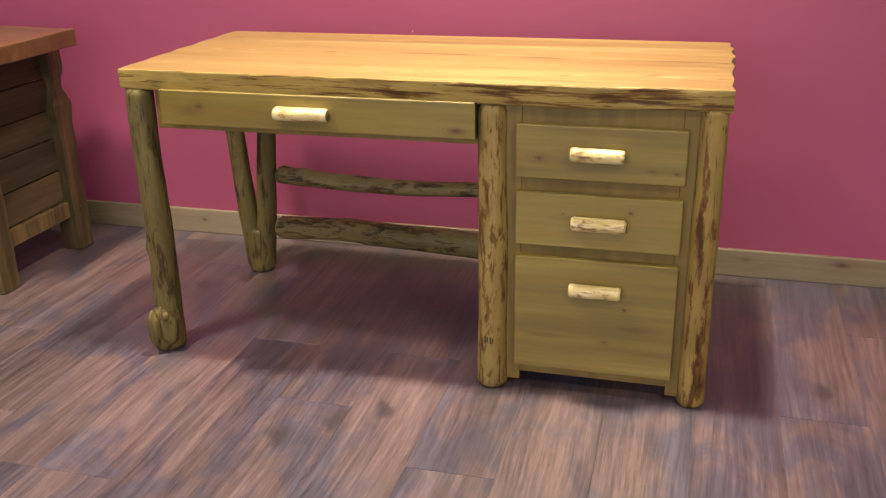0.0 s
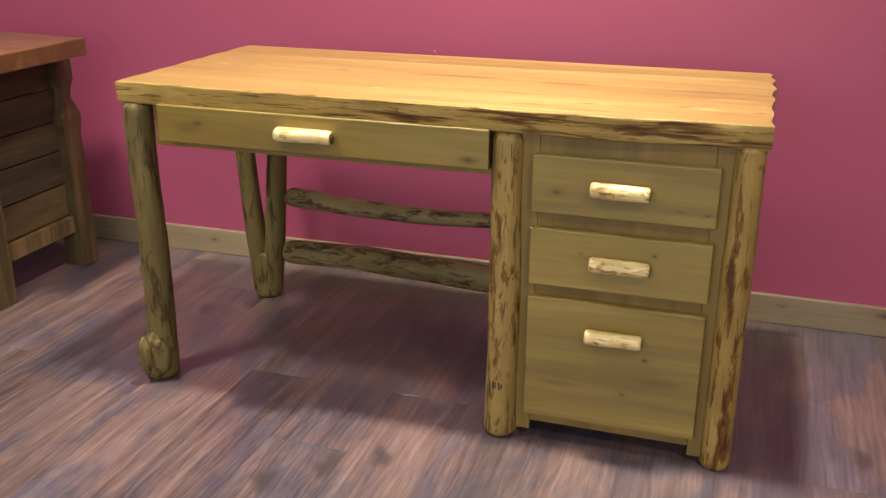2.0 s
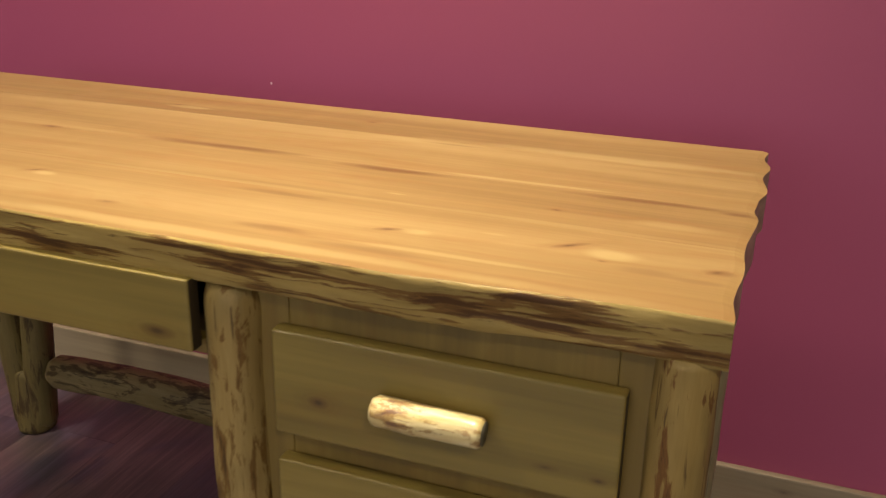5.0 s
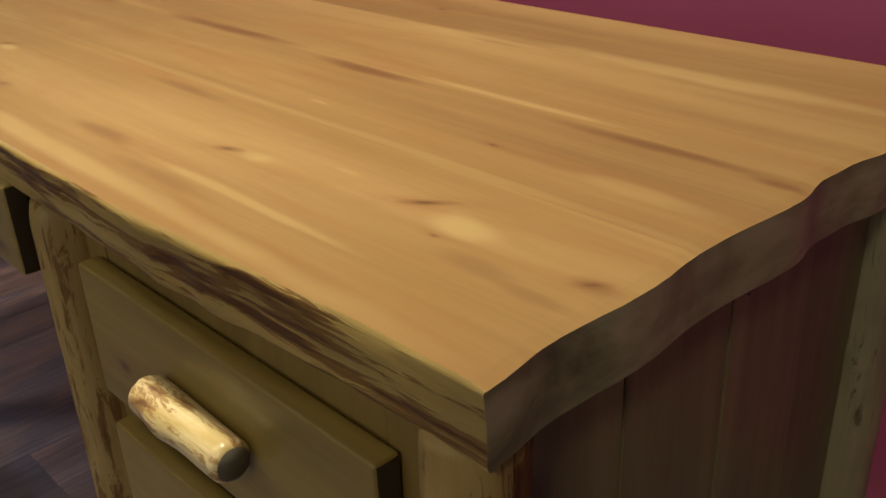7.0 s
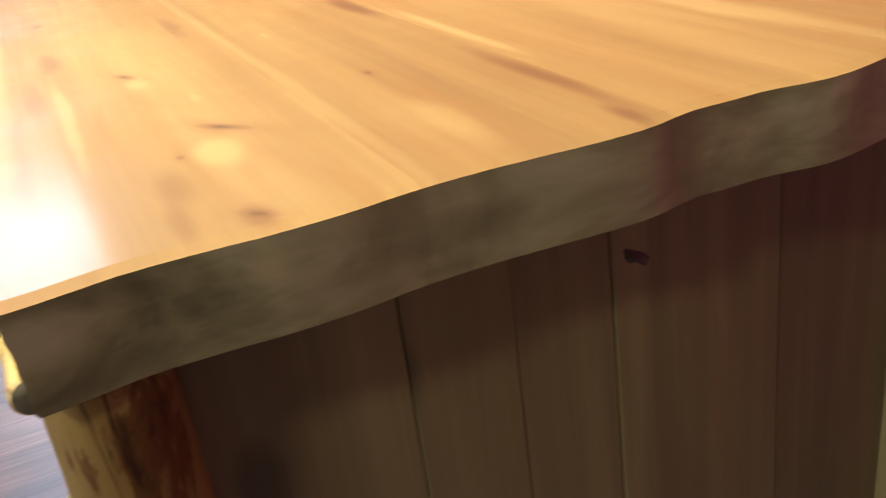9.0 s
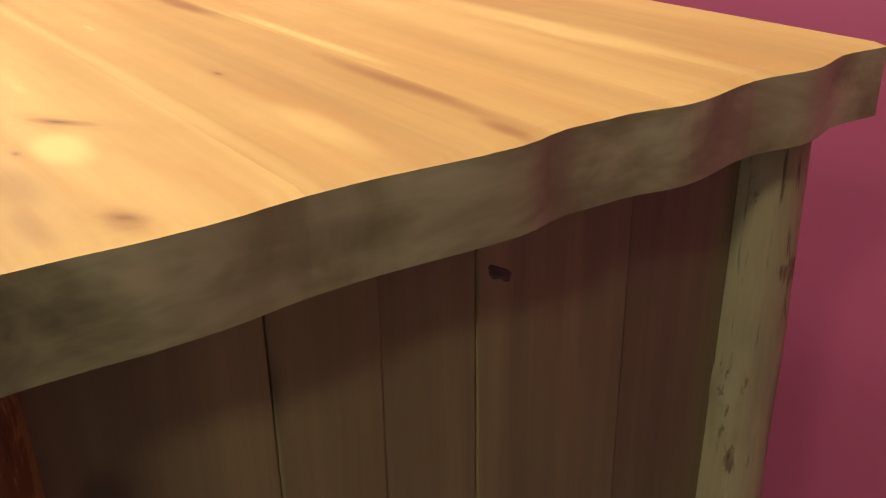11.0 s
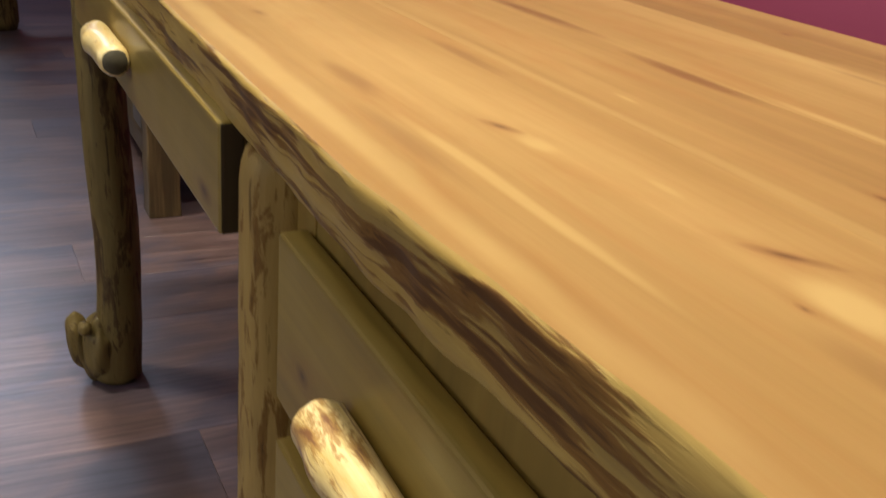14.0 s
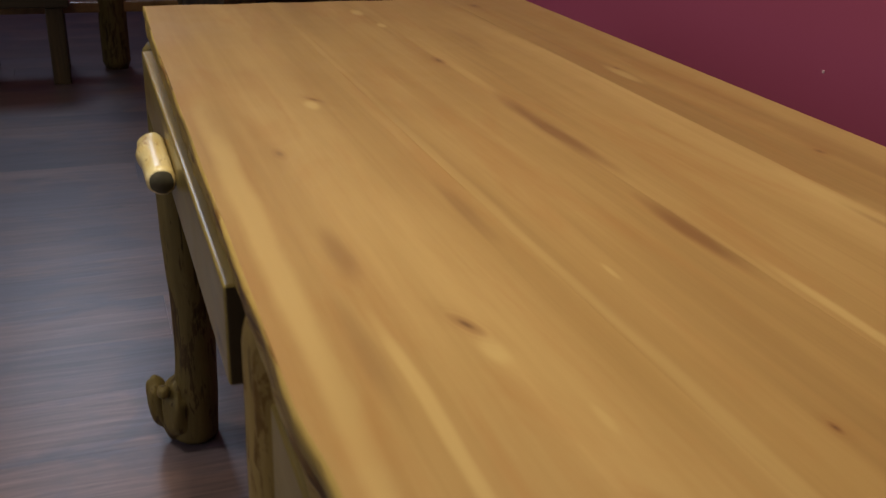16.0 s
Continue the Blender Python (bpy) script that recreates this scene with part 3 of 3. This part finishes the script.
for k, (x, z0, z1) in enumerate(((0.966, 0.130, 0.150), (0.972, 0.134, 0.148), (0.980, 0.130, 0.149), (0.986, 0.132, 0.144))):
    add_box(bm, x, x + 0.0025, -0.0155, -0.0105, z0, z1, 0.0008, 1)
part("ink_mark", bm, M_GAP, leg, "small dark scribbled mark")
part("front_leg", log(UNDER + 0.003, 0.034, 0.032, 9.4, bend=0.004, knobs=[(0.45, 4.2, 0.02, 0.004)], rings=70, sides=32, ends=0.3, flat_head=True), [M_LOG_RED, M_LOG_RED], desk, "peeled log with torn red-brown bark", True, pose(1.481, 0.033, 0.0))
part("rear_leg", log(UNDER - 0.004, 0.036, 0.033, 14.2, bend=0.006, knobs=[(0.535, 5.25, 0.016, 0.008), (0.505, 5.4, 0.016, 0.005)], rings=60), [M_LOG_PALE, M_CUT], desk, "pale peeled log with dark knots", True, pose(1.469, 0.586, 0.0))
bm = bmesh.new()  # forked rear leg
add_log(bm, 0.150, 0.042, 0.032, 19.0, bend=0.003, rings=24, ends=0.3, m=Matrix.Translation((0.046, 0.612, 0)))
add_log(bm, 0.73, 0.034, 0.029, 21.0, bend=0.006, rings=50, ends=0.2, m=Matrix.Translation((0.061, 0.614, 0.012)) @ pose(0, 0, 0, 0, 5.2, 0))
add_log(bm, 0.73, 0.032, 0.028, 25.0, bend=0.004, rings=50, ends=0.2, m=Matrix.Translation((0.030, 0.610, 0.012)) @ pose(0, 0, 0, 0, -4.7, 0))
part("rear_leg", bm, [M_LOG_OLD, M_CUT], desk, "weathered log forking into two stems", True)
part("stretcher", log(0.88, 0.026, 0.022, 31.0, bend=0.02, rough=0.16, knobs=[(0.03, 3.6, 0.03, 0.012), (0.10, 3.4, 0.03, 0.010)], rings=60), [M_LOG_DARK, M_CUT], desk, "thin knobbly log rail", True, pose(0.130, 0.612, 0.332) @ ALONG_X)
part("stretcher", log(0.88, 0.036, 0.046, 37.0, bend=0.016, rough=0.12, rings=60), [M_LOG_DARK, M_CUT], desk, "thick peeled log rail", True, pose(0.118, 0.612, 0.154) @ ALONG_X)

# drawer housing over the knee space
bm = bmesh.new()
add_box(bm, 0.088, 0.118, 0.020, 0.045, 0.640, UNDER - 0.002)
add_box(bm, 0.118, 0.945, 0.020, 0.040, 0.640, 0.660)
add_box(bm, 0.118, 0.945, 0.020, 0.040, UNDER - 0.012, UNDER - 0.011 + 0.009)
part("apron", bm, M_FRAME, desk, "olive-brown pine rail")
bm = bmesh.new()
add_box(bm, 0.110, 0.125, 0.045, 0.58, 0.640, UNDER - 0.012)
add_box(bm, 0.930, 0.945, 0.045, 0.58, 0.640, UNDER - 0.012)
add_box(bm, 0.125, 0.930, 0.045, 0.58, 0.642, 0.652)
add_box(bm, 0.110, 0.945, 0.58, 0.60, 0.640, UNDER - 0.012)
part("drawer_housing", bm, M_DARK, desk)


def handle(x0, x1, z, seed, parent, crook=0.0, y=-0.016, r=0.0175):
    knobs = [(0.045, 4.6, 0.02, 0.004)]
    bm = log(x1 - x0, r, r * 0.95, seed, bend=0.003 + crook, rough=0.09, knobs=knobs, rings=24, sides=22, ends=0.25)
    part("handle", bm, [M_HANDLE, M_CUT], parent, "peeled pale branch pull", True, pose(x0, y, z) @ ALONG_X)


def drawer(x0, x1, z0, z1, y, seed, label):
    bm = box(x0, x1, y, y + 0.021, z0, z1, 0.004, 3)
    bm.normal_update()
    for f in bm.faces:  # faces turned along x get the darker end material
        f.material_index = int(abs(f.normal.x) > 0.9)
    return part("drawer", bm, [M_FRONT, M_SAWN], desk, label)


d = drawer(0.122, 0.946, 0.660, 0.7495, -0.017, 1, "wide shallow pine drawer front")
handle(0.444, 0.584, 0.705, 41.0, d, 0.008, -0.033)
d = drawer(1.039, 1.431, 0.571, 0.701, -0.001, 2, "small pine drawer front")
handle(1.170, 1.294, 0.638, 43.0, d, y=-0.018)
d = drawer(1.040, 1.430, 0.403, 0.536, -0.001, 3, "small pine drawer front")
handle(1.177, 1.306, 0.469, 47.0, d, 0.004, -0.018)
d = drawer(1.039, 1.430, 0.072, 0.373, -0.001, 4, "deep pine file drawer front")
handle(1.176, 1.301, 0.299, 53.0, d, y=-0.018)

# drawer cabinet
bm = bmesh.new()
FY0, FY1 = 0.021, 0.041
add_box(bm, 1.000, 1.050, FY0, FY1, 0.020, UNDER - 0.002, 0.002)
add_box(bm, 1.418, 1.458, FY0, FY1, 0.020, UNDER - 0.002, 0.002)
for z0, z1 in ((0.044, 0.082), (0.364, 0.412), (0.527, 0.580), (0.692, UNDER - 0.002)):
    add_box(bm, 1.050, 1.418, FY0 + 0.001, FY1, z0, z1, 0.002)
part("face_frame", bm, M_FRAME, desk, "olive-brown pine face frame")
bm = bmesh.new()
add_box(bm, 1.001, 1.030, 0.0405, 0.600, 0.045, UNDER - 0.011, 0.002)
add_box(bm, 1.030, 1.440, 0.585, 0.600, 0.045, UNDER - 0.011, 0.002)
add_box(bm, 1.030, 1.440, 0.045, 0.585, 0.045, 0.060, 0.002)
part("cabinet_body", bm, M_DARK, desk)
side = part("side_panel", box(1.4405, 1.4595, 0.042, 0.60, 0.045, UNDER - 0.012, 0), M_DARK, desk, "dark stained tongue-and-groove planks")
edges = [0.062, 0.183, 0.250, 0.318, 0.447, 0.562]
for i, (a, b) in enumerate(zip(edges, edges[1:])):
    bm = box(1.460, 1.4735 + 0.0012 * (i % 2), a + 0.00004, b - 0.00004, 0.047, UNDER - 0.004, 0.0016, 2)
    worn(bm, 0.0008, 10, i)
    part("plank", bm, M_SIDE, side)
bm = log(0.012, 0.019, 0.008, 61.0, rough=0.45, rings=10, sides=26)
for v in bm.verts:
    v.co.y *= 1.25
    v.co.x *= 0.55
part("knot", bm, [M_RESIN, M_RESIN], side, "raised dark knot with a resin gloss", True, pose(1.4640, 0.334, 0.697, 0, 90, 0) @ pose(0, 0, 0, 0, 0, -32))

# ---- the barn-wood cabinet by the wall ----
CX0, CX1, CY0, CY1, CT = -1.85, -0.560, 0.095, 0.628, 0.797
cab = thing("sideboard", "reclaimed barn-wood sideboard with thick plank top", "cabinet", at=(CX0, CY0, 0))


def cpart(name, bm, mat, parent=None, label=""):
    return link_at(name, bm, mat, parent or cab, label)


def link_at(name, bm, mat, parent, label):
    ob = part(name, bm, mat, None, label)
    ob.parent = parent
    ob.matrix_parent_inverse = parent.matrix_world.inverted()
    return ob


slab = box(CX0, CX1, CY0, CY1, CT - 0.056, CT, 0.006, 3)
bmesh.ops.subdivide_edges(slab, edges=[e for e in slab.edges if e.calc_length() > 0.3], cuts=14, use_grid_fill=True)
cpart("top", worn(slab, 0.004, 6, 2), M_BARN_TOP, None, "thick reddish-brown worn plank top")


def post(x, y, w, h, seed, lean=0.0):
    """A square barn-wood post with an adzed, scooped outline, its head leaning in."""
    bm = box(x - w / 2, x + w / 2, y - w / 2, y + w / 2, 0.0, h, 0.004)
    bmesh.ops.subdivide_edges(bm, edges=[e for e in bm.edges if e.calc_length() > 0.3], cuts=24, use_grid_fill=True)
    for v in bm.verts:
        z = v.co.z
        bite = -0.020 * math.exp(-((z - 0.60) / 0.035) ** 2) + 0.010 * math.exp(-((z - 0.52) / 0.03) ** 2)
        v.co.y += (bite + 0.006 * noise.noise((z * 9, seed, 0))) * (1 if v.co.y > y else -1)
        v.co.x += (0.5 * bite + 0.004 * noise.noise((z * 9, seed, 5))) * (1 if v.co.x > x else -1)
        v.co.y += lean * z / h
    return bm


PX1 = -0.716
for x, y in ((PX1, 0.255), (PX1, 0.665), (CX0 + 0.1, 0.255), (CX0 + 0.1, 0.665)):
    cpart("post", post(x, y, 0.075, CT - 0.057, x * 7 + y * 3, -0.015 if y > 0.5 else 0.0), M_BARN_POST)
for x0, x1 in ((PX1 - 0.022, PX1 + 0.004), (CX0 + 0.08, CX0 + 0.11)):
    sp = cpart("side_panel", box(x0 + 0.003, x0 + 0.008, 0.29, 0.57, 0.19, CT - 0.06, 0), M_DARK, None, "rough horizontal barn boards")
    zs = [0.185, 0.30, 0.415, 0.515, 0.625, CT - 0.058]
    for i, (a, b) in enumerate(zip(zs, zs[1:])):
        bm = box(x0 + 0.009, x1 - 0.004 + 0.004 * (i % 2), 0.286, 0.636 - 0.015 * a / CT, a + 0.002, b - 0.002, 0.003)
        link_at("board", worn(bm, 0.002, 8, i), M_BARN, sp, "")
    cpart("lower_rail", worn(box(x0, x1 + 0.012, 0.292, 0.628, 0.125, 0.182, 0.004), 0.003, 9, 4), M_BARN_POST)
cpart("back_panel", box(CX0 + 0.13, PX1 - 0.04, 0.575, 0.59, 0.15, CT - 0.06, 0.002), M_BARN)
cpart("bottom_shelf", box(CX0 + 0.13, PX1 - 0.04, 0.25, 0.574, 0.15, 0.175, 0.002), M_BARN)
cpart("front_rail", worn(box(CX0 + 0.14, PX1 - 0.038, 0.228, 0.252, CT - 0.115, CT - 0.058, 0.004), 0.002), M_BARN_POST)
cpart("front_rail", worn(box(CX0 + 0.14, PX1 - 0.038, 0.228, 0.252, 0.125, 0.182, 0.004), 0.002), M_BARN_POST)
mid = (CX0 + 0.14 + PX1 - 0.038) / 2
for x0, x1, hx in ((CX0 + 0.142, mid - 0.003, mid - 0.05), (mid + 0.003, PX1 - 0.04, mid + 0.05)):
    dr = cpart("door", worn(box(x0, x1, 0.222, 0.244, 0.185, CT - 0.118, 0.004), 0.001), M_BARN, None, "barn-board cabinet door")
    link_at("handle", worn(box(hx - 0.012, hx + 0.012, 0.196, 0.222, 0.30, 0.56, 0.008, 3), 0.002), M_BARN_POST, dr, "pale vertical wooden pull")
    hz = x1 - 0.05 if x1 > mid + 0.1 else x0 + 0.05
    for z in (0.23, 0.60):
        link_at("hinge", box(hz - 0.06, hz + 0.05, 0.217, 0.2225, z - 0.02, z + 0.02, 0.002), M_METAL, dr, "dark iron strap hinge")

bm = box(-0.11, 0.11, -0.14, 0.14, 0, 0.0012, 0)
paper = tagged(part("paper_sheet", bm, M_PAPER, None, "", m=pose(-0.84, 0.29, CT + 0.0035, 0, 0, 78)), "white printed sheet of paper lying on the sideboard", "paper")
for i in range(4):
    part("print_line", box(-0.08, 0.05 - 0.03 * (i % 2), -0.10 + 0.05 * i, -0.09 + 0.05 * i, 0.0013, 0.0016, 0), M_INK, paper, m=paper.matrix_world)
for o in paper.children:
    o.matrix_parent_inverse = paper.matrix_world.inverted()

# ---- furniture at the far end ----
bed = thing("log_bench", "heavy rustic log bench frame standing far off in shade", "bench", at=(-2.98, 0, 0))
for y in (0.035, -1.5):
    ob = part("post", log(1.02, 0.062, 0.056, 70 + y, rings=30), [M_LOG_OLD, M_CUT], None, "", True, pose(-2.98, y, 0))
    ob.parent = bed
    ob.matrix_parent_inverse = bed.matrix_world.inverted()
ob = part("post", log(1.02, 0.062, 0.056, 77, rings=30), [M_LOG_OLD, M_CUT], None, "", True, pose(-2.98, 0.66, 0))
ob.parent, ob.matrix_parent_inverse = bed, bed.matrix_world.inverted()
for z0, z1 in ((0.440, 0.495), (0.255, 0.300)):
    link_at("rail", worn(box(-3.02, -2.95, -1.45, 0.62, z0, z1, 0.01), 0.004), M_BARN_TOP, bed, "brown wooden rail")
stool = thing("stool", "small dark wooden stool with thick plank seat", "stool", at=(-2.90, -0.35, 0))
link_at("seat", worn(box(-3.11, -2.69, -0.56, -0.14, 0.325, 0.375, 0.008), 0.003), M_BARN, stool, "")
for x in (-3.06, -2.74):
    for y in (-0.50, -0.20):
        link_at("leg", worn(box(x - 0.035, x + 0.035, y - 0.035, y + 0.035, 0, 0.325, 0.006), 0.003), M_BARN_POST, stool, "")

# ---- floor planks, last ----
PW, PL = 0.206, 1.22
plank_meshes = {}


def floor_plank(x, y0, y1):
    size = round(y1 - y0, 3)
    if size not in plank_meshes:
        ob = part("plank", box(0.0001, PW - 0.0001, 0.0002, size - 0.0002, -0.011, 0.0, 0.0003, 1), M_FLOOR, floor)
        plank_meshes[size] = ob.data
    else:
        ob = new("plank", plank_meshes[size])
        ob.parent = floor
    ob.location = (x, y0, 0)


rng = random.Random(11)
for c in range(-33, 18):
    x = 0.459 + c * PW
    y = -0.1815 - 4 * PL if c == 0 else -0.1815 - 5 * PL + rng.choice((0.2, 0.4, 0.6, 0.8, 1.0, 0.3, 0.7))
    while y < WALL_Y:
        a, b = max(y, SOUTH), min(y + PL, WALL_Y)
        if b - a > 0.02:
            floor_plank(x, a, b)
        y += PL
